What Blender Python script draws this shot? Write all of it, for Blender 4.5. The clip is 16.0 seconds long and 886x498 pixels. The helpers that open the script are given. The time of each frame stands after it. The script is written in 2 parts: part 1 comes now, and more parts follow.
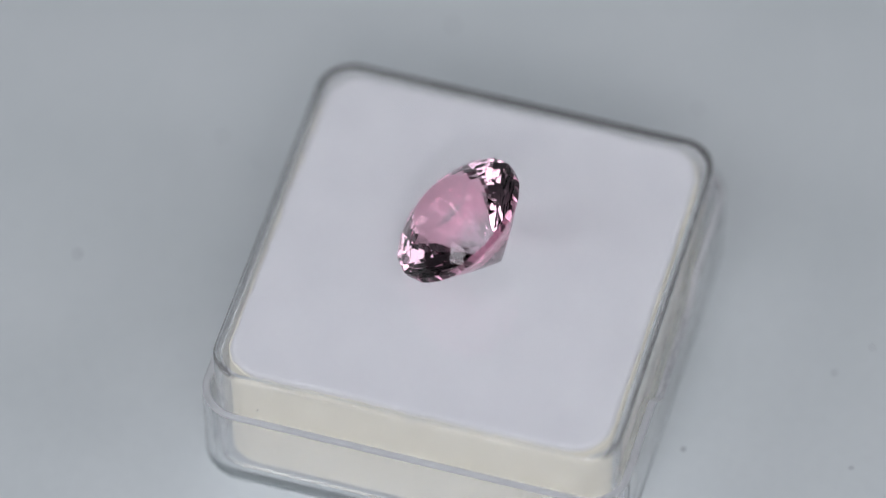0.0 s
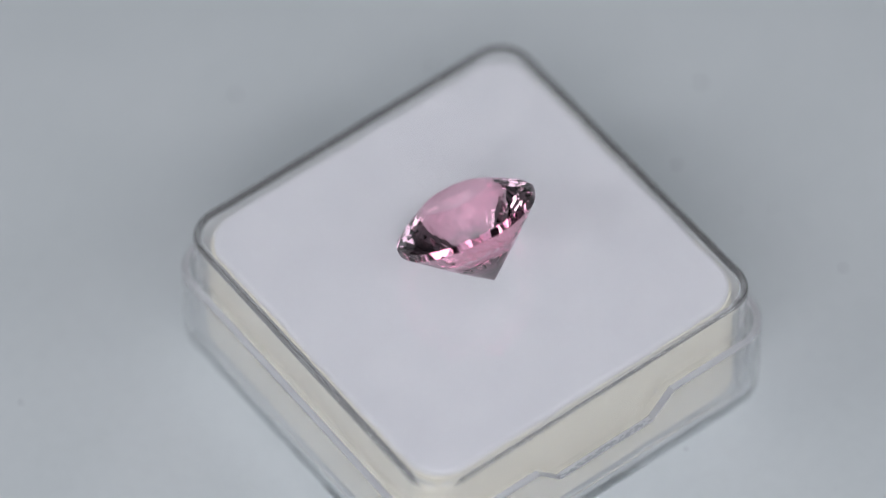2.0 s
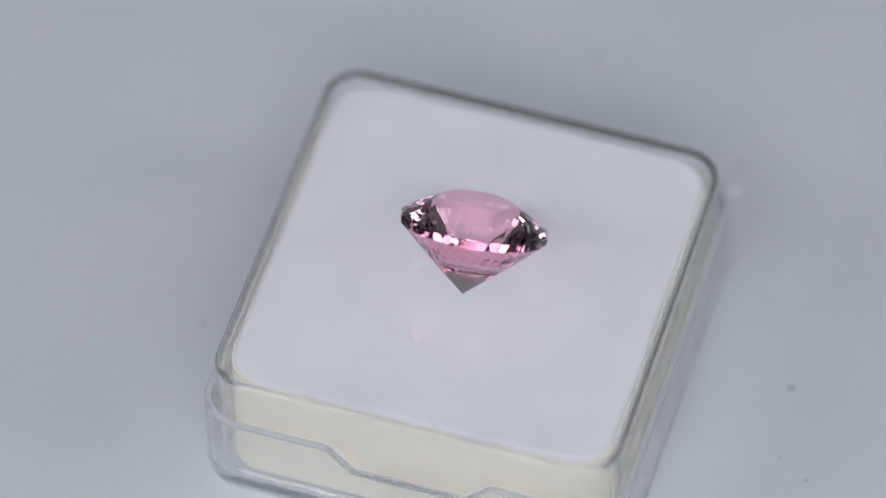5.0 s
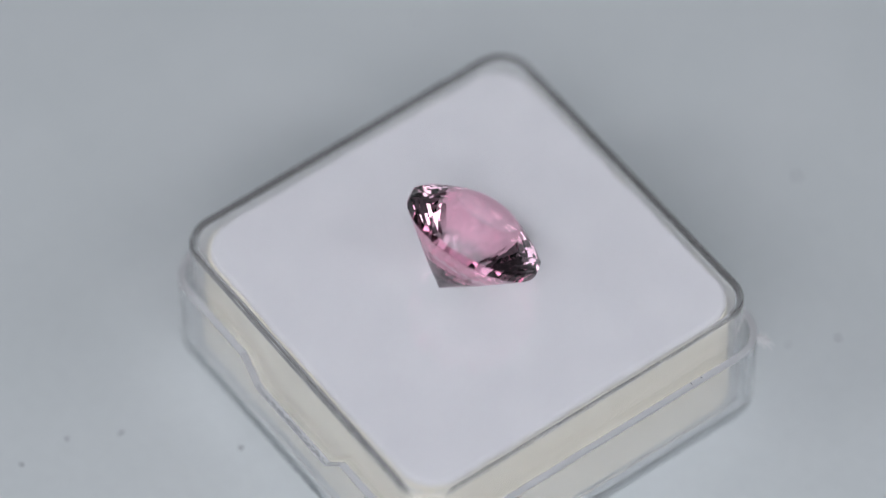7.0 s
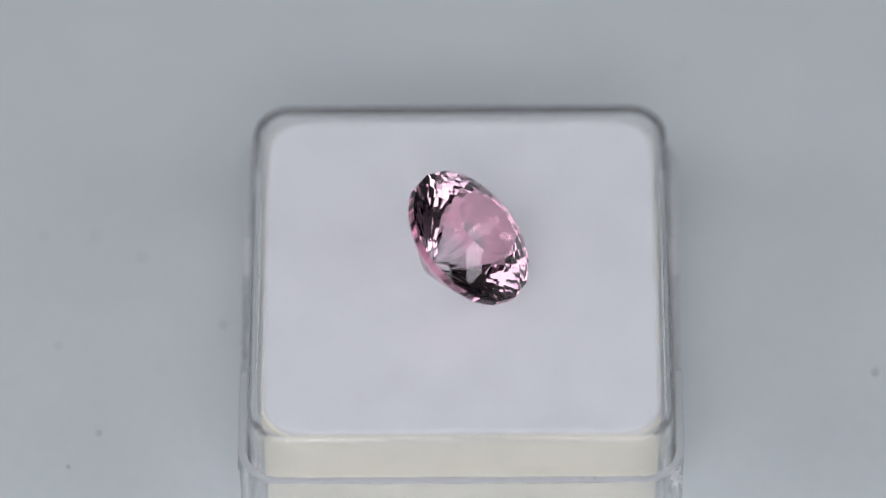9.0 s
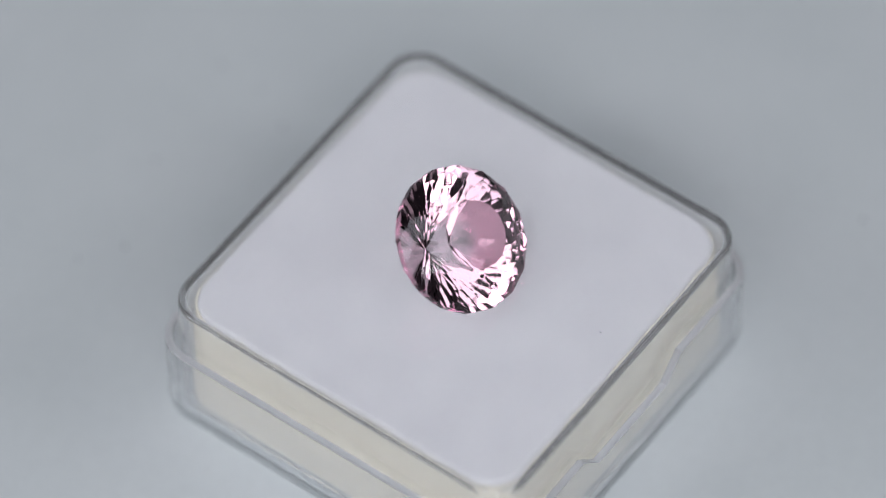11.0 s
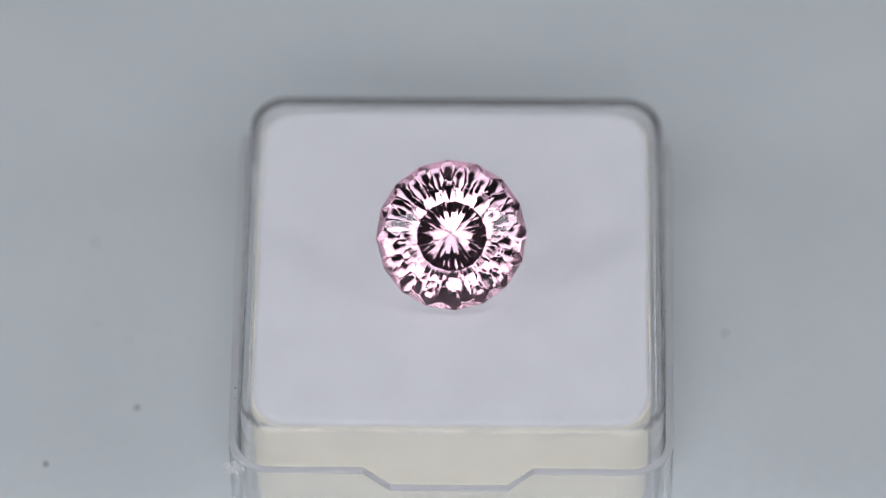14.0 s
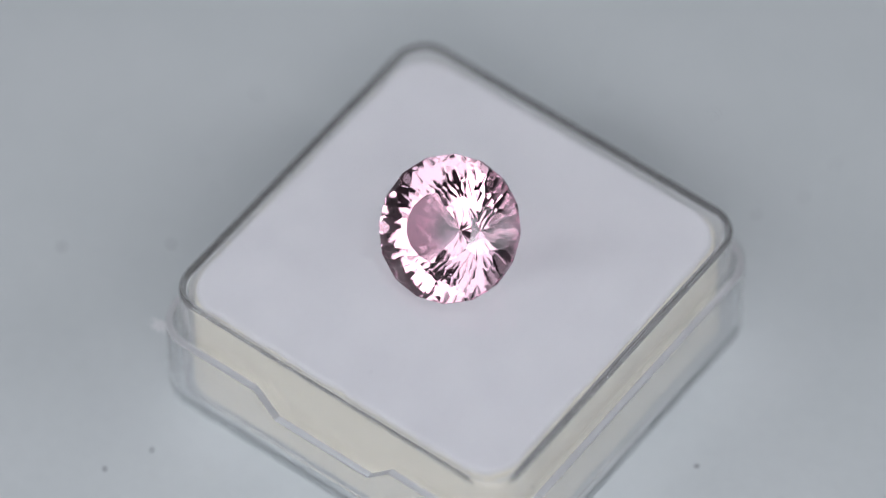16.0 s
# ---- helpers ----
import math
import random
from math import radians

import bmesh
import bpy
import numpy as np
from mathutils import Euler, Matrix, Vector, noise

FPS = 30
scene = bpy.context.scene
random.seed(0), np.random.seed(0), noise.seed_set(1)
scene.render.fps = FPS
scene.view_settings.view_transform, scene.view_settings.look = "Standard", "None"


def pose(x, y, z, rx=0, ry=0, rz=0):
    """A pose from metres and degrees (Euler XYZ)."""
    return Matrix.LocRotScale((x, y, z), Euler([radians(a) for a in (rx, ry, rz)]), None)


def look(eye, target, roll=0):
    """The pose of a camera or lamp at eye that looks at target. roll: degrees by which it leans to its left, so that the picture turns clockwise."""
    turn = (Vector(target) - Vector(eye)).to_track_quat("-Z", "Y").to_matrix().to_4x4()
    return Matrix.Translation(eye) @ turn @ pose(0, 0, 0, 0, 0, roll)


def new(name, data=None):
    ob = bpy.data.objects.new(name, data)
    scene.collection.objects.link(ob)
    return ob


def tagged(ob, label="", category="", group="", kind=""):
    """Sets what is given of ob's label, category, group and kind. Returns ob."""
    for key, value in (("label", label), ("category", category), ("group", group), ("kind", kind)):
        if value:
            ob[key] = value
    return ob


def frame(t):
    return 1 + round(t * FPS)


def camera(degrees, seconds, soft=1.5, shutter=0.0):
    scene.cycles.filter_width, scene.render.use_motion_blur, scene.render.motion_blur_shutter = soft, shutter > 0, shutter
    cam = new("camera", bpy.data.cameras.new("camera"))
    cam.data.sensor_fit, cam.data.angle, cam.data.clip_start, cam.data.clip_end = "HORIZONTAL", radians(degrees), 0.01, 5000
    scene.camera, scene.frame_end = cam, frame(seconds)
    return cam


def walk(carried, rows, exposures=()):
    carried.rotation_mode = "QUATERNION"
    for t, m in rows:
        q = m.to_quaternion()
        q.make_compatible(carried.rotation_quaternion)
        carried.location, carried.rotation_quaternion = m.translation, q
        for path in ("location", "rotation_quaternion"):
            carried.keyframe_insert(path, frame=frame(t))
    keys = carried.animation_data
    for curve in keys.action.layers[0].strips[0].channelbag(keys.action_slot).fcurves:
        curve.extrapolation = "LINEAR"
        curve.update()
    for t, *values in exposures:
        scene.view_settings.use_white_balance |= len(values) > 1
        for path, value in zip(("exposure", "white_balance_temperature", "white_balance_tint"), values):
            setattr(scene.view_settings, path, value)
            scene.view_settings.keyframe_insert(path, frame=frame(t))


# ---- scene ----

MM = 0.001
SECONDS = 16.0

# ---- camera ----
EYE = (0.0, -0.25014, 0.34599)
AIM = (-0.00135, 0.00068, 0.012485)
cam = camera(8.593, SECONDS, soft=1.0)
walk(cam, [(0.0, look(EYE, AIM, -0.6)), (SECONDS, look(EYE, AIM, -0.6))], [(0.0, -0.02, 6500, 10), (4.0, 0.0, 6500, 10), (9.0, 0.0, 6500, 10), (12.0, -0.03, 6500, 10), (SECONDS, -0.04, 6500, 10)])
cam.data.dof.use_dof = True
cam.data.dof.focus_distance = 0.4143
cam.data.dof.aperture_fstop = 11.0

# ---- light ----
world = bpy.data.worlds.new("world")
scene.world = world
world.use_nodes = True
world.node_tree.nodes["Background"].inputs[0].default_value = (0.75, 0.82, 0.9, 1)
world.node_tree.nodes["Background"].inputs[1].default_value = 0.25


def unseen_lamp(name, eye, target, sx, sy, watts, colour):
    lamp = bpy.data.lights.new(name, "AREA")
    lamp.shape, lamp.size, lamp.size_y, lamp.energy, lamp.color = "RECTANGLE", sx, sy, watts, colour
    ob = new(name, lamp)
    ob.matrix_world = look(eye, target)
    return ob


LAMP_WHITE = (0.90, 0.926, 1.0)
# Lamp tints chosen to make the back bluish and the front warmer.
COOL = (0.862, 0.91, 1.005)
WARM = (0.935, 0.925, 0.985)
# Unseen lamps, added; placed to suit the stone's sparkle and the box's lit sides.
unseen_lamp("unseen_lamp_top", (0.0, -0.16, 0.60), (0, 0, 0), 0.44, 0.27, 0.66, COOL)
unseen_lamp("unseen_lamp_low", (0.0, -0.51, 0.40), (0, 0, 0), 0.28, 0.13, 0.63, WARM)
unseen_lamp("unseen_lamp_left", (-0.22, -0.36, 0.42), (0, 0, 0), 0.215, 0.295, 0.51, LAMP_WHITE)
unseen_lamp("unseen_lamp_right", (0.22, -0.36, 0.42), (0, 0, 0), 0.215, 0.295, 0.41, LAMP_WHITE)
unseen_lamp("unseen_lamp_left_side", (-0.44, -0.12, 0.30), (0, 0, 0), 0.13, 0.205, 0.40, LAMP_WHITE)
unseen_lamp("unseen_lamp_right_side", (0.44, -0.12, 0.30), (0, 0, 0), 0.13, 0.205, 0.33, LAMP_WHITE)

# ---- materials ----


def material(name):
    m = bpy.data.materials.new(name)
    m.use_nodes = True
    return m, m.node_tree.nodes, m.node_tree.links, m.node_tree.nodes["Principled BSDF"]


def noise_node(n, l, scale, detail=4.0, rough=0.55):
    co = n.new("ShaderNodeTexCoord")
    t = n.new("ShaderNodeTexNoise")
    t.inputs["Scale"].default_value = scale
    t.inputs["Detail"].default_value = detail
    t.inputs["Roughness"].default_value = rough
    l.new(co.outputs["Object"], t.inputs["Vector"])
    return t


def ramp(n, l, src, a, b, lo=0.35, hi=0.65):
    r = n.new("ShaderNodeValToRGB")
    r.color_ramp.elements[0].position, r.color_ramp.elements[1].position = lo, hi
    r.color_ramp.elements[0].color, r.color_ramp.elements[1].color = (*a, 1), (*b, 1)
    l.new(src, r.inputs[0])
    return r


def bump(n, l, src, strength, distance, p):
    b = n.new("ShaderNodeBump")
    b.inputs["Strength"].default_value, b.inputs["Distance"].default_value = strength, distance
    l.new(src, b.inputs["Height"])
    l.new(b.outputs[0], p.inputs["Normal"])


def rough_paint(name, a, b, scale, rough, fine=0, depth=0.0, grain=0, grain_dark=1.0):
    m, n, l, p = material(name)
    t = noise_node(n, l, scale)
    col = ramp(n, l, t.outputs["Fac"], a, b).outputs[0]
    if grain:
        g = noise_node(n, l, grain, 2.0)
        k = grain_dark
        shade = ramp(n, l, g.outputs["Fac"], (k, k, k), (1, 1, 1), 0.3, 0.62)
        mix = n.new("ShaderNodeMix")
        mix.data_type, mix.blend_type = "RGBA", "MULTIPLY"
        mix.inputs["Factor"].default_value = 1.0
        l.new(col, mix.inputs["A"])
        l.new(shade.outputs[0], mix.inputs["B"])
        col = mix.outputs["Result"]
    l.new(col, p.inputs["Base Color"])
    p.inputs["Roughness"].default_value = rough
    if fine:
        f = noise_node(n, l, fine, 3.0)
        bump(n, l, f.outputs["Fac"], 0.5, depth, p)
    return m


TURNTABLE = rough_paint("white_turntable_plastic", (0.722, 0.764, 0.768), (0.762, 0.799, 0.803), 60, 0.55, 2500, 0.00003, 900, 0.98)
TABLE = rough_paint("table_laminate", (0.5, 0.5, 0.5), (0.56, 0.56, 0.55), 20, 0.5)
# Tones of unseen walls, chosen for bounce light and the stone's dark facets.
WALL = rough_paint("dark_unseen_roof", (0.05, 0.05, 0.053), (0.065, 0.065, 0.068), 3, 0.8)
PALE_WALL = rough_paint("pale_unseen_wall", (0.54, 0.55, 0.56), (0.60, 0.60, 0.61), 3, 0.8)
SIDE_WALL = rough_paint("grey_unseen_wall", (0.24, 0.24, 0.25), (0.28, 0.28, 0.29), 3, 0.8)
DARK_WALL = rough_paint("dark_unseen_wall", (0.035, 0.035, 0.038), (0.05, 0.05, 0.053), 8, 0.9)
FOAM_FACE = rough_paint("white_foam_face", (0.543, 0.535, 0.549), (0.583, 0.575, 0.587), 350, 0.9, 3000, 0.00005, 5500, 0.93)
FOAM = rough_paint("cream_foam", (0.71, 0.665, 0.53), (0.78, 0.735, 0.60), 500, 0.95, 2500, 0.00016, 6500, 0.82)
DUST = rough_paint("dark_dust", (0.03, 0.03, 0.03), (0.10, 0.09, 0.09), 4000, 0.9)
SOFT_DUST = rough_paint("grey_dust", (0.30, 0.31, 0.33), (0.40, 0.41, 0.42), 4000, 0.9)
LINT = rough_paint("white_lint", (0.85, 0.85, 0.86), (0.92, 0.92, 0.92), 4000, 0.9)


def clear_plastic(name, clear, colour):
    m, n, l, p = material(name)
    p.inputs["Base Color"].default_value = (*colour, 1)
    p.inputs["Transmission Weight"].default_value = clear
    p.inputs["IOR"].default_value = 1.5
    t = noise_node(n, l, 900, 3.0)
    r = n.new("ShaderNodeMapRange")
    r.inputs["From Min"].default_value, r.inputs["From Max"].default_value = 0.4, 0.75
    r.inputs["To Min"].default_value, r.inputs["To Max"].default_value = 0.01, 0.12
    l.new(t.outputs["Fac"], r.inputs["Value"])
    l.new(r.outputs[0], p.inputs["Roughness"])
    w = noise_node(n, l, 220, 2.0)
    bump(n, l, w.outputs["Fac"], 0.35, 0.00006, p)
    return m


def pink_gem(name, path_tint):
    """Pink stone; its tint stands in for light absorbed inside, greyed towards its point."""
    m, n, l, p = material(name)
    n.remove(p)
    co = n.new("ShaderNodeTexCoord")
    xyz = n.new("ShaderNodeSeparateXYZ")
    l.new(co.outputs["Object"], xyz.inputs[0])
    tip_fade = n.new("ShaderNodeMapRange")
    tip_fade.inputs["From Min"].default_value, tip_fade.inputs["From Max"].default_value = 0.95 * MM, 1.65 * MM
    l.new(xyz.outputs["Z"], tip_fade.inputs["Value"])
    # Grey point painted in for the short light path and dark reflection there.
    tint = ramp(n, l, tip_fade.outputs[0], (0.69, 0.675, 0.69), path_tint, 0.0, 1.0)
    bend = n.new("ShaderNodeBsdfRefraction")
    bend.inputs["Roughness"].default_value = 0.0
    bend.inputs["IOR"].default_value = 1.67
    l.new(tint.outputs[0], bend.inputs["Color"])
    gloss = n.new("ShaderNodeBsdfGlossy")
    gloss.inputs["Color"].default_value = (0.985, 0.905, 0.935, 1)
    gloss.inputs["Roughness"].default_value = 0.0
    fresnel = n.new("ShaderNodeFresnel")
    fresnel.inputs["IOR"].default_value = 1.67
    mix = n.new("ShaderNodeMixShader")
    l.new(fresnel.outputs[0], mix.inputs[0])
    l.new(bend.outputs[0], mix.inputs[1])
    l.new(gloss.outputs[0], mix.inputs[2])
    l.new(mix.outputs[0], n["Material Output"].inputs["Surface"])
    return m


TINTED = clear_plastic("greyish_polystyrene", 0.97, (0.90, 0.904, 0.91))
HAZY = clear_plastic("hazy_polystyrene", 0.90, (0.97, 0.972, 0.975))
# Pale crown, deep girdle: light absorbed along each view put into the tint.
GEM_CROWN = pink_gem("crown_light_path_pink", (0.985, 0.865, 0.91))
GEM_GIRDLE = pink_gem("girdle_light_path_pink", (0.95, 0.58, 0.72))
GEM_PAVILION = pink_gem("pavilion_light_path_pink", (0.97, 0.695, 0.795))


def frosted_plastic(name, clear, rough, colour):
    m, n, l, p = material(name)
    p.inputs["Base Color"].default_value = (*colour, 1)
    p.inputs["Transmission Weight"].default_value = clear
    p.inputs["IOR"].default_value = 1.5
    p.inputs["Roughness"].default_value = rough
    t = noise_node(n, l, 4000, 3.0)
    bump(n, l, t.outputs["Fac"], 0.6, 0.00003, p)
    return m


# Frosted rim edge, also whitened in place of the highlight along its top.
RIM_HIGHLIGHT = frosted_plastic("frosted_rim_highlight", 0.54, 0.3, (0.93, 0.93, 0.95))
CHIPPED = frosted_plastic("chipped_polystyrene", 0.35, 0.3, (0.60, 0.61, 0.63))

# ---- building helpers ----


def mesh_object(name, bm, mat, parent=None, label="", smooth=False):
    me = bpy.data.meshes.new(name)
    bmesh.ops.recalc_face_normals(bm, faces=bm.faces)
    bm.to_mesh(me)
    bm.free()
    me.materials.append(mat)
    for f in me.polygons:
        f.use_smooth = smooth
    ob = new(name, me)
    if parent:
        ob.parent = parent
    return tagged(ob, label)


part = mesh_object


def rounded_ring(hx, hy, r, xs=(), ys=()):
    """Points round a rounded rectangle; xs are extra stations on the two sides that run along x, ys on the others."""
    pts = []
    arc = 9
    for cx, cy, a0 in ((hx - r, hy - r, 0), (-hx + r, hy - r, 90), (-hx + r, -hy + r, 180), (hx - r, -hy + r, 270)):
        for i in range(arc + 1):
            a = radians(a0 + 90 * i / arc)
            pts.append((cx + r * math.cos(a), cy + r * math.sin(a)))
        if a0 == 0:
            pts += [(x, hy) for x in sorted(xs, reverse=True)]
        if a0 == 180:
            pts += [(x, -hy) for x in sorted(xs)]
        if a0 == 90:
            pts += [(-hx, y) for y in sorted(ys, reverse=True)]
        if a0 == 270:
            pts += [(hx, y) for y in sorted(ys)]
    return pts


def loft(stations, xs=(), dip=None, ys=()):
    """A closed solid from rounded rectangles (hx, hy, r, z, follows_dip), in millimetres, capped at both ends."""
    bm = bmesh.new()
    rings = []
    for hx, hy, r, z, follows in stations:
        ring = []
        for x, y in rounded_ring(hx, hy, r, xs, ys):
            zz = z - (dip(x, y, hy) * follows if dip else 0)
            ring.append(bm.verts.new((x * MM, y * MM, zz * MM)))
        rings.append(ring)
    n = len(rings[0])
    for a, b in zip(rings, rings[1:]):
        for i in range(n):
            j = (i + 1) % n
            bm.faces.new((a[i], a[j], b[j], b[i]))
    bm.faces.new(rings[0])
    bm.faces.new(rings[-1][::-1])
    return bm


def fillet(hx, hy, r, z, size, steps, inward_up):
    """Stations of a quarter-round from the side of a solid to its flat top (inward_up) or bottom."""
    out = []
    for i in range(steps + 1):
        a = radians(90 * i / steps)
        d = size * (1 - math.cos(a))
        h = size * (math.sin(a) - 1)
        out.append((hx - d, hy - d, max(r - d, 0.05), z + (h if inward_up else -h), 0))
    return out


# ---- the turning of the table ----
SPIN = 18.163
FRONT_AT = 13.949
spun = []


def carried_by_table(ob, local):
    spun.append((ob, local))
    return ob


# ---- room: unseen shell, added to bounce light and darken reflections ----
def slab(name, lo, hi, mat, label, category):
    bm = bmesh.new()
    bmesh.ops.create_cube(bm, size=1.0)
    for v in bm.verts:
        v.co = Vector([lo[i] + (v.co[i] + 0.5) * (hi[i] - lo[i]) for i in range(3)])
    return tagged(mesh_object(name, bm, mat), label, category, kind="structure")


slab("ceiling", (-0.65, -0.75, 0.85), (0.65, 0.65, 0.88), WALL, "plain dark roof, unseen, added to darken reflections in the gem", "ceiling")
slab("wall_north", (-0.65, 0.65, -0.04), (0.65, 0.68, 0.88), PALE_WALL, "plain pale wall, unseen, added to bounce light from behind", "wall")
slab("wall_south", (-0.65, -0.78, -0.04), (0.65, -0.75, 0.88), DARK_WALL, "plain dark wall behind the camera, unseen, added for dark reflections in the gem", "wall")
slab("wall_east", (0.65, -0.78, -0.04), (0.68, 0.68, 0.88), SIDE_WALL, "plain grey side wall, unseen, added to tone reflections", "wall")
slab("wall_west", (-0.68, -0.78, -0.04), (-0.65, 0.68, 0.88), SIDE_WALL, "plain grey side wall, unseen, added to tone reflections", "wall")
slab("table_top", (-0.65, -0.75, -0.04), (0.65, 0.65, -0.018), TABLE, "plain pale table top under the turntable", "table")


def build_turntable():
    bm = bmesh.new()
    rings = []
    for r, z in ((92, -18), (92, -1.0), (91.7, -0.3), (91, 0)):
        rings.append([bm.verts.new((r * MM * math.cos(radians(3 * i)), r * MM * math.sin(radians(3 * i)), z * MM)) for i in range(120)])
    for a, b in zip(rings, rings[1:]):
        for i in range(120):
            bm.faces.new((a[i], a[(i + 1) % 120], b[(i + 1) % 120], b[i]))
    bm.faces.new(rings[-1])
    bm.faces.new(rings[0][::-1])
    ob = mesh_object("turntable", bm, TURNTABLE)
    tagged(ob, "matte white plastic turntable with a few dust specks", "turntable")
    return carried_by_table(ob, Matrix())


build_turntable()

# ---- the box ----
TOP = 11.83
RIM = 7.912
DIP = RIM - 5.82


def notch(x, y, hy):
    """How far the rim sinks on the two sides with the finger notch."""
    if abs(abs(y) - hy) > 0.01:
        return 0.0
    a = abs(x + 0.15)
    return DIP * min(1.0, max(0.0, (5.95 - a) / 1.85))


FINE = [i * 0.25 for i in range(-44, 45)]


def ragged(bm, amount):
    """Wavers the edge of a soft block in and out; its flat top stays level."""
    for v in bm.verts:
        p = v.co / MM
        far = max(abs(p.x), abs(p.y))
        if far > 12.5:
            a = noise.noise(Vector((p.x * 0.45, p.y * 0.45, 1.3))) + 0.6 * noise.noise(Vector((p.x * 1.9, p.y * 1.9, p.z * 2))) + 0.35 * noise.noise(Vector((p.x * 5.0, p.y * 5.0, p.z * 3)))
            v.co.xy *= 1 - amount * (0.45 + 0.55 * a) / far
    return bm


def build_box():
    box = new("display_box")
    tagged(box, "clear plastic gem box with white foam, closed, standing on the turntable", "box")
    xs = (-6.25, -6.1, -5.9, -4.4, -4.25, -4.05, 3.75, 3.95, 4.1, 5.6, 5.8, 5.95)
    o, w, r = 15.61, 0.55, 3.0
    st = fillet(o, o, r, 0.0, 0.9, 5, False)[::-1]
    st = [(o - 0.95, o - 0.95, r - 0.95, 0.0, 0)] + st + [(o, o, r, 0.96, 0)]
    st += [(o, o, r, RIM - 0.08, 1), (o - 0.08, o - 0.08, r - 0.08, RIM, 1), (o - w + 0.08, o - w + 0.08, r - w, RIM, 1), (o - w, o - w, r - w, RIM - 0.08, 1)]
    st += [(o - w, o - w, r - w, 1.6, 0), (o - w - 0.3, o - w - 0.3, r - w - 0.2, 1.3, 0)]
    base = part("base", loft(st, xs, notch), TINTED, box, "clear plastic lower tray with notched rim", smooth=False)
    base.data.materials.append(RIM_HIGHLIGHT)
    for f in base.data.polygons:
        if f.center.z > 5.6 * MM and f.normal.z > 0.3:
            f.material_index = 1
    chips = bmesh.new()
    pick = random.Random(3)
    for k in range(90):
        u = -4.2 + 8.3 * (k + pick.uniform(-0.4, 0.4)) / 89
        z = RIM - notch(u, o, o)
        made = bmesh.ops.create_icosphere(chips, subdivisions=1, radius=pick.uniform(0.04, 0.13))["verts"]
        push = Vector((u, o - pick.uniform(0.0, 0.30), z + pick.uniform(-0.02, 0.05)))
        stretch = (pick.uniform(0.8, 3.0), pick.uniform(0.5, 1.0), pick.uniform(0.3, 0.8))
        for v in made:
            v.co = Vector([(v.co[i] * stretch[i] * pick.uniform(0.7, 1.3) + push[i]) * MM for i in range(3)])
    part("chipped_edge", chips, CHIPPED, base, "ragged chipped edge of the finger notch")
    # upper cup, open below
    ux, uy, t, r, edge = 14.76, 14.82, 0.50, 2.65, 0.28
    st = [(ux - t, uy - t, r - t, 1.7, 0), (ux - 0.02, uy - 0.02, r, 1.7, 0)]
    st += [(ux, uy, r, TOP - edge - 0.05, 0)]
    st += fillet(ux, uy, r, TOP, edge, 6, True)
    st += [(ux - edge - 0.05, uy - edge - 0.05, r - edge - 0.05, TOP, 0)]
    cup_out = st
    inner = [(ux - t - 0.12, uy - t - 0.12, r - t - 0.1, TOP - 0.50, 0), (ux - t, uy - t, r - t, TOP - 0.66, 0)]
    bm = bmesh.new()
    rings = []
    for hx, hy, rr, z, _ in inner + cup_out:
        rings.append([bm.verts.new((x * MM, y * MM, z * MM)) for x, y in rounded_ring(hx, hy, rr)])
    n = len(rings[0])
    for a, b in zip(rings, rings[1:]):
        for i in range(n):
            bm.faces.new((a[i], a[(i + 1) % n], b[(i + 1) % n], b[i]))
    bm.faces.new(rings[-1])
    bm.faces.new(rings[0][::-1])
    lid = part("lid", bm, HAZY, box, "clear plastic upper cup with rounded edges")
    lid.location = (0.08 * MM, 0.012 * MM, 0)
    # scratches along the rounded top edge
    marks = bmesh.new()
    for k in range(56):
        side = k % 4
        along, size = pick.uniform(-11.0, 11.0), pick.uniform(0.8, 4.5)
        a = radians(pick.uniform(5, 80))
        wide = pick.uniform(0.008, 0.022)
        quad = []
        for u, da in ((along, -1), (along + size, -0.4), (along + size, 0.4), (along, 1)):
            u = max(-12.0, min(12.0, u))
            b = a + da * wide / edge
            for lift in (0.004, 0.0):
                rr = edge + lift
                q = Matrix.Rotation(side * math.pi / 2, 4, "Z") @ Vector((u, -((uy if side % 2 == 0 else ux) - edge + rr * math.cos(b)), TOP - edge + rr * math.sin(b)))
                quad.append(marks.verts.new(q * MM))
        for f in ((0, 2, 4, 6), (7, 5, 3, 1), (0, 1, 3, 2), (2, 3, 5, 4), (4, 5, 7, 6), (6, 7, 1, 0)):
            marks.faces.new([quad[i] for i in f])
    tagged(part("scuffed_edge", marks, SOFT_DUST, lid, "fine grey scratches along the lid edge"), kind="stuff")
    # foam inside
    fx, fy, z0, z1 = 13.96, 13.96, 1.75, TOP - 0.53
    foam = part("foam_pad", loft([(fx, fy, 2.8, z0, 0), (fx, fy, 2.8, z1 - 0.40, 0)]), FOAM, box, "cream foam block")
    face = part("foam_face", ragged(loft([(fx, fy, 2.8, z1 - 0.396, 0)] + fillet(fx, fy, 2.8, z1, 0.36, 5, True) + [(fx - 0.55, fy - 0.55, 2.25, z1, 0)], FINE, None, FINE), 0.20), FOAM_FACE, foam, "white felt-like foam face with a soft rounded edge")
    face.data.polygons.foreach_set("use_smooth", [True] * len(face.data.polygons))
    foam.location = (0.0, -0.02 * MM, 0)
    for ob in (base, lid):
        ob.data.polygons.foreach_set("use_smooth", [True] * len(ob.data.polygons))
        ob.visible_shadow = False
        ob.data.set_sharp_from_angle(angle=radians(25))
    return carried_by_table(box, pose(-0.655 * MM, 0.115 * MM, 0))


build_box()

# ---- the gemstone ----
GEM_TILT = 39.5


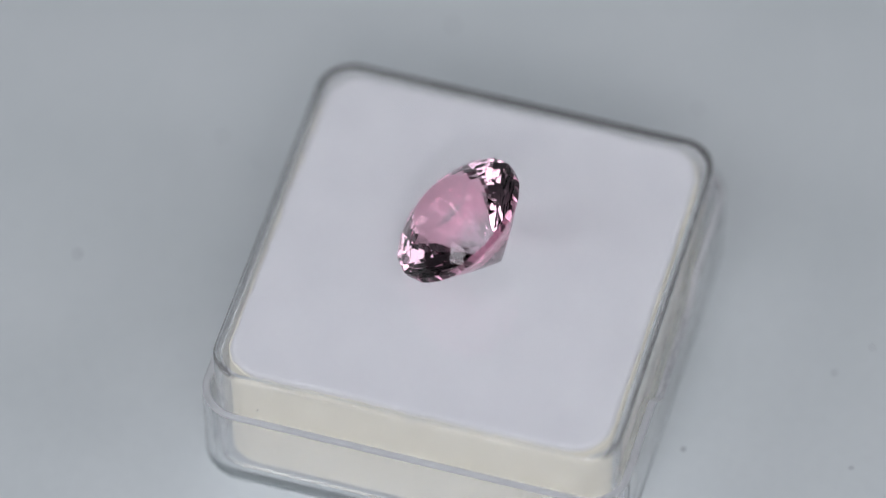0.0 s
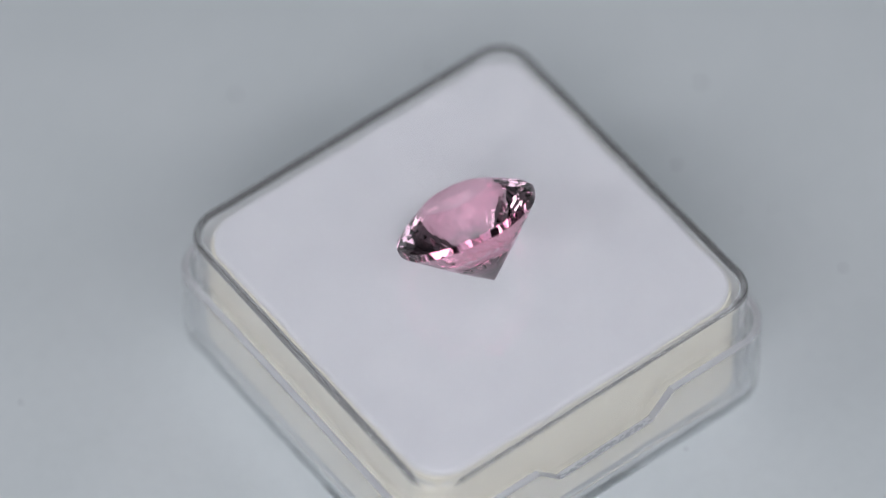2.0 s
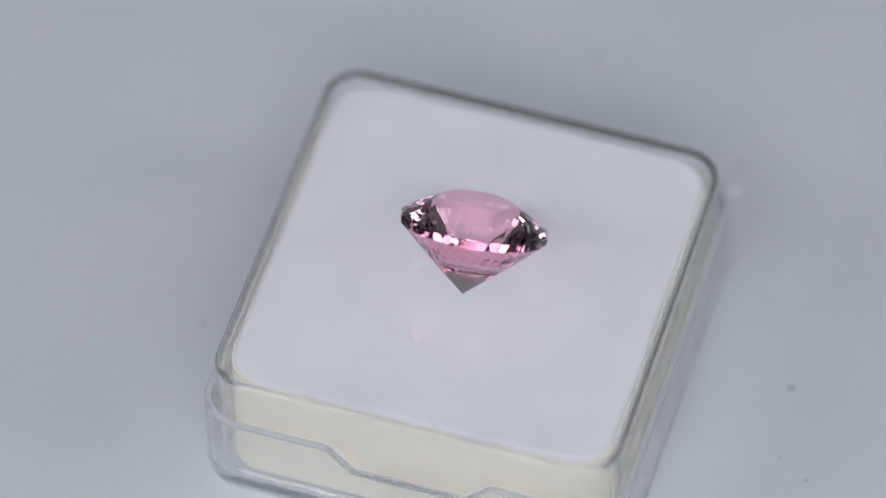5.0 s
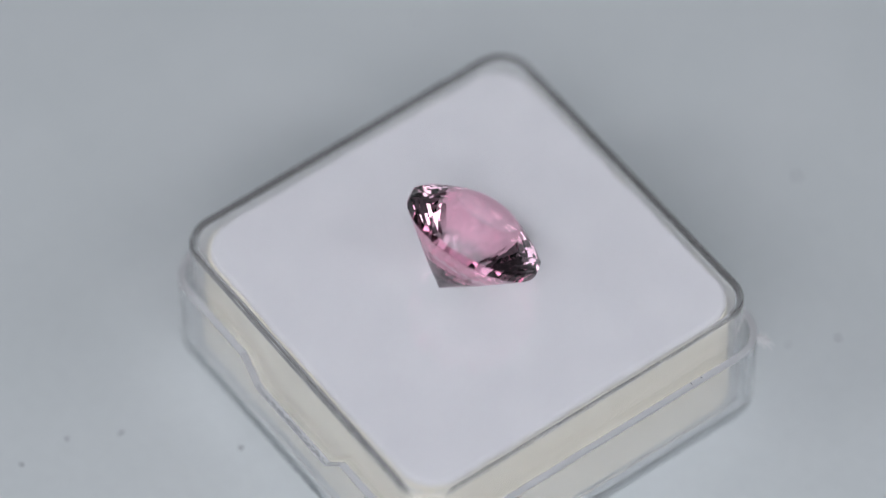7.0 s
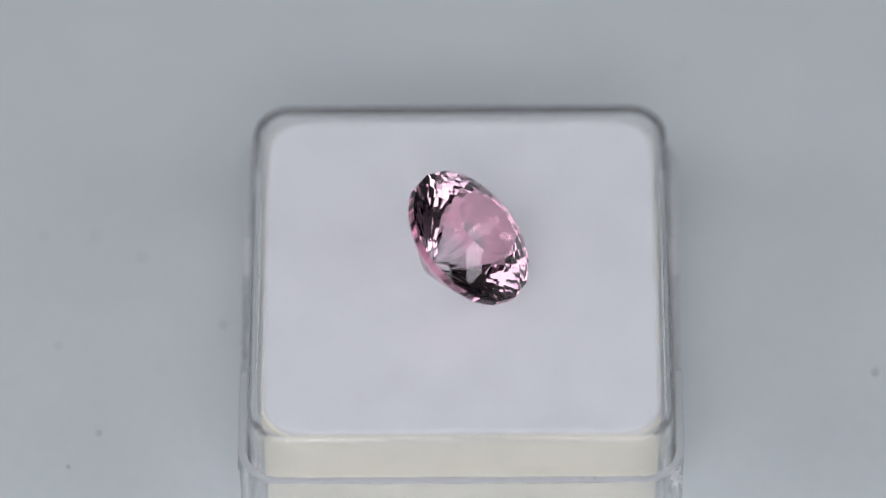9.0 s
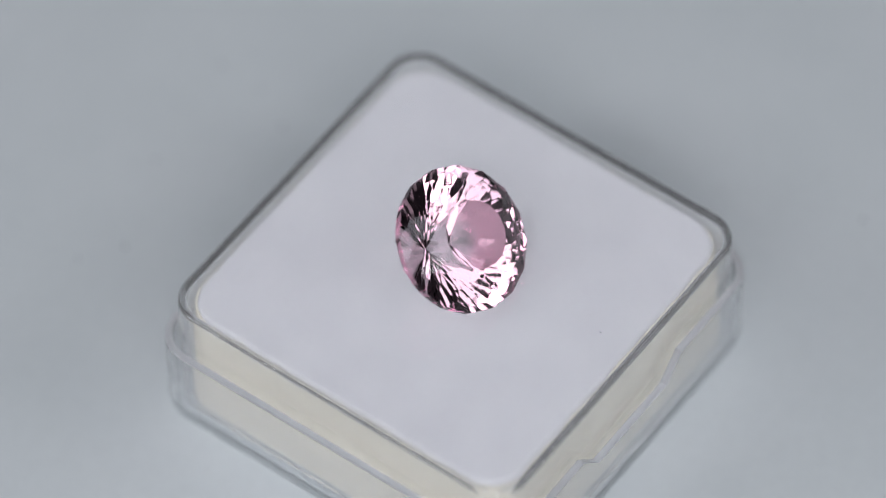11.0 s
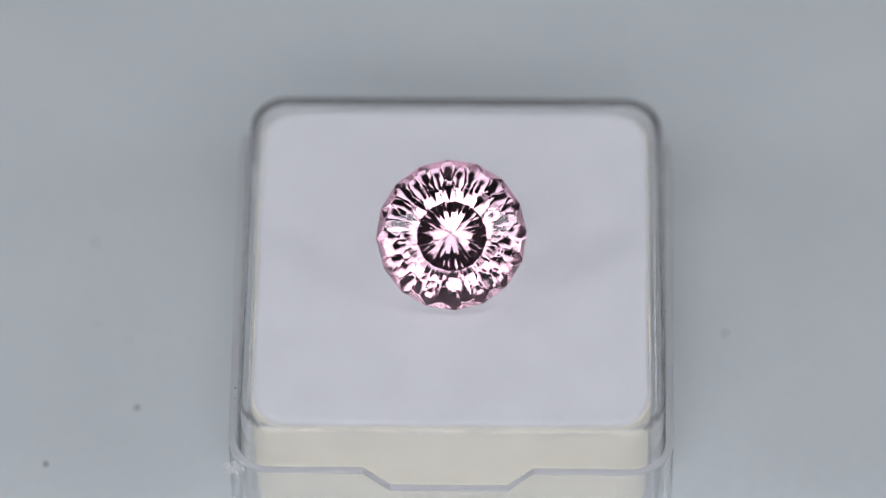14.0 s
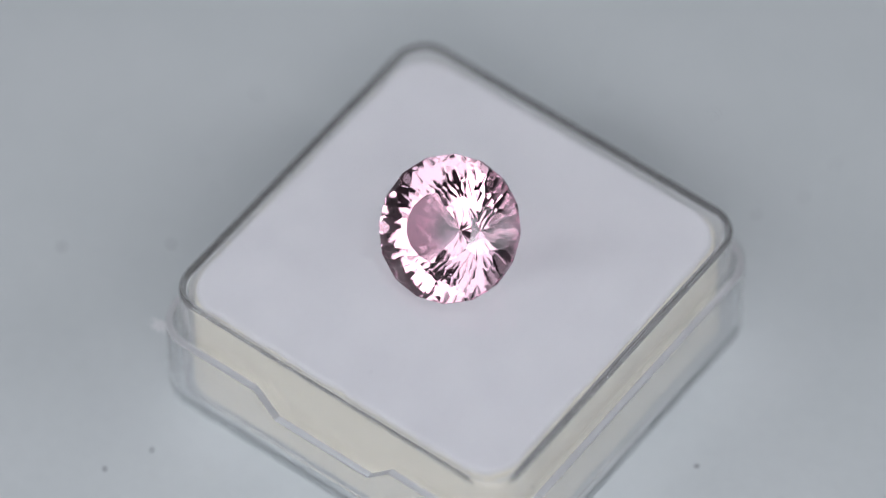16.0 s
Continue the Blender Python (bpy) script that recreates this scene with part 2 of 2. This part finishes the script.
def build_gem():
    bm = bmesh.new()
    bmesh.ops.create_cube(bm, size=40.0)
    R, g, sides = 5.2, 0.55, 16
    loose = random.Random(5)
    half = math.pi / sides

    def cut(az, slope, r, z):
        """One facet: slope in degrees from the girdle's plane (negative: below), through radius r at height z."""
        a = radians(slope)
        no = Vector((math.sin(abs(a)) * math.cos(az), math.sin(abs(a)) * math.sin(az), math.cos(a) * (1 if slope > 0 else -1)))
        co = Vector((r * math.cos(az), r * math.sin(az), z))
        got = bmesh.ops.bisect_plane(bm, geom=bm.verts[:] + bm.edges[:] + bm.faces[:], dist=1e-5, plane_co=co, plane_no=no, clear_outer=True)
        rim = [e for e in got["geom_cut"] if isinstance(e, bmesh.types.BMEdge)]
        if len(rim) > 2:
            bmesh.ops.contextual_create(bm, geom=rim)

    def tier(slope, r, z, offset, uneven=0.15):
        for i in range(sides):
            cut((i + offset + loose.uniform(-0.01, 0.01)) * 2 * half, slope + loose.uniform(-uneven, uneven), r, z + loose.uniform(-0.01, 0.01))

    for i in range(sides):
        cut((i + 0.5) * 2 * half, 90, R * math.cos(half), 0)
    # crown, from the girdle up
    tier(42.5, R * math.cos(half), 0.0, 0.5)
    tier(34, 4.5, 0.472, 0.0)
    tier(31, 3.8, 0.918, 0.5)
    tier(28, 3.1, 1.314, 0.0)
    cut(0, 0.0001, 0, 1.70)
    # pavilion, from the girdle down to the point
    tier(-44, R * math.cos(half), -g, 0.5, 0.3)
    tier(-43.3, 4.3, -g - 0.76, 0.0, 0.35)
    tier(-42.5, 3.4, -g - 1.60, 0.5, 0.25)
    tier(-41.1, 2.5, -g - 2.43, 0.0)
    tier(-40.3, 1.5, -g - 3.30, 0.5)
    bmesh.ops.remove_doubles(bm, verts=bm.verts, dist=1e-4)
    low = min(v.co.z for v in bm.verts)
    bmesh.ops.translate(bm, verts=bm.verts, vec=(0, 0, -low))
    bmesh.ops.scale(bm, verts=bm.verts, vec=(1.018 * MM, 1.018 * MM, 1.018 * MM))
    ob = new("gemstone")
    tagged(ob, "round brilliant-cut pale pink gemstone lying tilted on the clear box lid", "gemstone")
    corners = [v.co.copy() for v in bm.verts]
    bm.normal_update()
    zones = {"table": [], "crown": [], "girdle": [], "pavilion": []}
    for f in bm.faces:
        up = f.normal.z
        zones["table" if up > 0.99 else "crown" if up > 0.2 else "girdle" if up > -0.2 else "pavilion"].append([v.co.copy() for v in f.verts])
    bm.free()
    looks = {"table": "large flat top facet", "crown": "tiers of triangular and kite-shaped facets round the table", "girdle": "narrow sixteen-sided band round the stone", "pavilion": "pointed lower cone of small facets, its tip greyed in place of dark reflections"}
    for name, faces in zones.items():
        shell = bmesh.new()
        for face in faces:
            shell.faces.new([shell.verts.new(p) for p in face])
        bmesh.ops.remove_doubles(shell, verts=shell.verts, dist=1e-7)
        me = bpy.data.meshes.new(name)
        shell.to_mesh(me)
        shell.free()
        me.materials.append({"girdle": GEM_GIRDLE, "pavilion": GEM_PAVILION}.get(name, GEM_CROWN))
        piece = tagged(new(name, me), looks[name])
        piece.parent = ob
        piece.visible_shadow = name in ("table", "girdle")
    turn = pose(0, 0, 0, 0, 0, 2.0) @ pose(0, 0, 0, GEM_TILT, 0, 0) @ pose(0, 0, 0, 0, 0, 1.5)
    drop = min((turn @ p).z for p in corners)
    return carried_by_table(ob, pose(-0.84 * MM, 2.66 * MM, TOP * MM - drop) @ turn)


build_gem()

# ---- dust and lint ----
rng = random.Random(7)


def build_speck(x, y, z, size, mat, label, group, ry=0):
    """An irregular flattened crumb, in millimetres."""
    bm = bmesh.new()
    bmesh.ops.create_icosphere(bm, subdivisions=2, radius=0.5)
    seed = Vector((rng.uniform(0, 50), rng.uniform(0, 50), 0))
    sx, sy = rng.uniform(0.7, 1.3), rng.uniform(0.5, 1.0)
    for v in bm.verts:
        k = 1 + 0.6 * noise.noise(v.co * 2.2 + seed)
        v.co = Vector((v.co.x * sx, v.co.y * sy, v.co.z * 0.45)) * (k * size * MM)
    low = min(v.co.z for v in bm.verts)
    bmesh.ops.translate(bm, verts=bm.verts, vec=(0, 0, -low))
    ob = tagged(mesh_object("dust_speck", bm, mat, smooth=True), label, "dust", group)
    return carried_by_table(ob, pose(x * MM, y * MM, z * MM, 0, ry, 0) @ pose(0, 0, 0, 0, 0, rng.uniform(0, 180)))


def build_fibre(x, y, z, points, thick, mat, label, turn=0, rx=0):
    """A thin bent hair through the given points, in millimetres."""
    bm = bmesh.new()
    fine = []
    for i in range(len(points) - 1):
        p0, p1, p2, p3 = points[max(i - 1, 0)], points[i], points[i + 1], points[min(i + 2, len(points) - 1)]
        for k in range(5):
            u = k / 5
            fine.append([0.5 * (2 * b + (c - a) * u + (2 * a - 5 * b + 4 * c - d) * u * u + (3 * b - a - 3 * c + d) * u ** 3) for a, b, c, d in zip(p0, p1, p2, p3)])
    fine.append(points[-1])
    rings = []
    for i, (px, py) in enumerate(fine):
        qx, qy = fine[min(i + 1, len(fine) - 1)]
        ox, oy = fine[max(i - 1, 0)]
        dx, dy = qx - ox, qy - oy
        d = math.hypot(dx, dy) or 1.0
        r = thick / 2 * (0.5 if i in (0, len(fine) - 1) else 1.0)
        lift = thick / 2 + 0.02 * (1 + math.sin(i))
        rings.append([bm.verts.new(((px - dy / d * r * math.cos(a)) * MM, (py + dx / d * r * math.cos(a)) * MM, (lift + r * math.sin(a)) * MM)) for a in (0, 1.26, 2.51, 3.77, 5.03)])
    for a, b in zip(rings, rings[1:]):
        for i in range(5):
            bm.faces.new((a[i], a[(i + 1) % 5], b[(i + 1) % 5], b[i]))
    bm.faces.new(rings[0][::-1])
    bm.faces.new(rings[-1])
    low = min(v.co.z for v in bm.verts)
    bmesh.ops.translate(bm, verts=bm.verts, vec=(0, 0, -low))
    ob = tagged(mesh_object("lint_fibre", bm, mat, smooth=True), label, "lint", "fibres on the lid")
    return carried_by_table(ob, pose(x * MM, y * MM, z * MM, rx, 0, turn))


for x, y, size in ((10.6, 8.75, 0.16), (-0.93, 9.9, 0.10), (-9.35, 5.45, 0.09), (-9.52, -6.35, 0.10), (-9.43, 11.7, 0.12), (0.7, -11.5, 0.18), (-0.55, -8.27, 0.09), (-8.6, -12.6, 0.09)):
    build_speck(x, y, TOP, size, DUST, "tiny dark dust speck on the clear lid", "specks on the lid")
for x, y, size in ((-27.1, 10.4, 0.50), (19.0, 2.5, 0.45), (-23.4, -4.5, 0.60), (-29.7, -9.5, 0.55), (3.2, 17.4, 0.45), (1.4, 29.3, 0.35), (-1.3, -29.8, 0.60), (27.6, -16.3, 0.45), (-7.9, 16.0, 0.35), (9.4, 23.5, 0.50), (11.3, 26.9, 0.40), (11.4, 30.8, 0.35), (-24.2, 1.6, 0.35), (-26.5, 3.0, 0.35), (-13.0, -19.7, 0.40), (-14.7, -23.0, 0.45), (-6.35, 26.1, 0.50), (-9.3, 28.2, 0.45)):
    build_speck(x, y, 0, size * 0.68, SOFT_DUST, "small grey dust speck on the white turntable", "specks on the turntable")
build_fibre(7.0, 5.2, TOP, [(-0.15, -0.1), (0, 0.02), (0.16, 0.1)], 0.045, DUST, "short dark fibre on the clear lid", -30)
build_fibre(1.7, 8.0, TOP, [(-0.25, 0), (-0.1, 0.06), (0.05, -0.04), (0.25, 0.03)], 0.045, SOFT_DUST, "thin grey fibre on the clear lid", 0)
build_fibre(-5.78, -2.44, TOP, [(0.3, -0.2), (0.2, 0.1), (-0.1, 0.2), (-0.25, 0.05), (-0.28, -0.22)], 0.038, SOFT_DUST, "thin curled grey hair on the clear lid", 0)
build_fibre(-5.95, -3.6, TOP, [(-0.3, 0.3), (-0.32, 0.05), (0.0, -0.12), (0.15, 0.0), (0.3, -0.1)], 0.04, SOFT_DUST, "thin wavy grey hair on the clear lid", 330)
build_fibre(9.15, -9.5, TOP, [(-0.3, 0.12), (-0.12, 0.06), (0.06, -0.03), (0.18, 0.03), (0.3, -0.09)], 0.035, SOFT_DUST, "short thin grey hair on the clear lid", -34)
build_speck(14.185, -10.8, 8.7, 0.20, DUST, "dark dust speck on the side of the clear lid", "specks on the lid", 90)
build_speck(14.185, -12.2, 8.1, 0.12, DUST, "dark dust speck on the side of the clear lid", "specks on the lid", 90)
for y, size in ((-8.3, 0.10), (-9.2, 0.13)):
    build_speck(-15.9, y, RIM, size, DUST, "tiny dark dust speck on the box rim", "specks on the box rim")
build_fibre(-5.7, 14.947, 7.9, [(-0.3, 0.25), (-0.1, 0.1), (0.15, 0.12), (0.1, -0.15), (-0.05, -0.25)], 0.04, SOFT_DUST, "short grey curled hair on the side of the clear lid", 0, -90)
build_fibre(-13.3, 15.725, 6.0, [(0.6, 0.7), (0.1, 0.5), (-0.35, 0.1), (-0.2, -0.6), (0.4, -0.7), (0.75, -0.1), (0.9, 0.55)], 0.05, SOFT_DUST, "grey looped hair on the side of the box base", 0, -90)
build_fibre(-12.3, 14.947, 8.9, [(-0.4, 0.1), (-0.15, -0.12), (0.15, -0.05), (0.4, 0.15)], 0.045, SOFT_DUST, "thin wavy grey hair on the side of the clear lid", 0, -90)


def build_tuft():
    """A wisp of white lint: a knot of short threads caught on the rim's corner."""
    bm = bmesh.new()
    for k in range(110):
        d = Vector((rng.gauss(-0.15, 0.28), rng.gauss(-0.15, 0.24), rng.gauss(-0.05, 0.12)))
        a = Vector((rng.gauss(-0.08, 0.17), rng.gauss(-0.08, 0.17), rng.gauss(0, 0.09)))
        side = d.cross(Vector((rng.uniform(-1, 1), rng.uniform(-1, 1), 1))).normalized() * 0.03
        up = side.cross(d).normalized() * 0.02
        mid = a + d * 0.5 + Vector((0, 0, rng.uniform(-0.1, 0.15)))
        rows = [[bm.verts.new((p + q) * MM) for q in (side, up, -side, -up)] for p in (a, mid, a + d)]
        for u, v in zip(rows, rows[1:]):
            for i in range(4):
                bm.faces.new((u[i], u[(i + 1) % 4], v[(i + 1) % 4], v[i]))
        bm.faces.new(rows[0][::-1])
        bm.faces.new(rows[-1])
    ob = tagged(mesh_object("lint_tuft", bm, LINT), "wisp of white lint caught on the box rim", "lint")
    return carried_by_table(ob, pose(-15.52 * MM, -14.72 * MM, 7.65 * MM))


build_tuft()


# ---- motion ----
def motions():
    times = [0.5 * i for i in range(33)]
    for ob, local in spun:
        walk(ob, [(t, pose(0, 0, 0, 0, 0, -SPIN * (t - FRONT_AT)) @ local) for t in times])


motions()
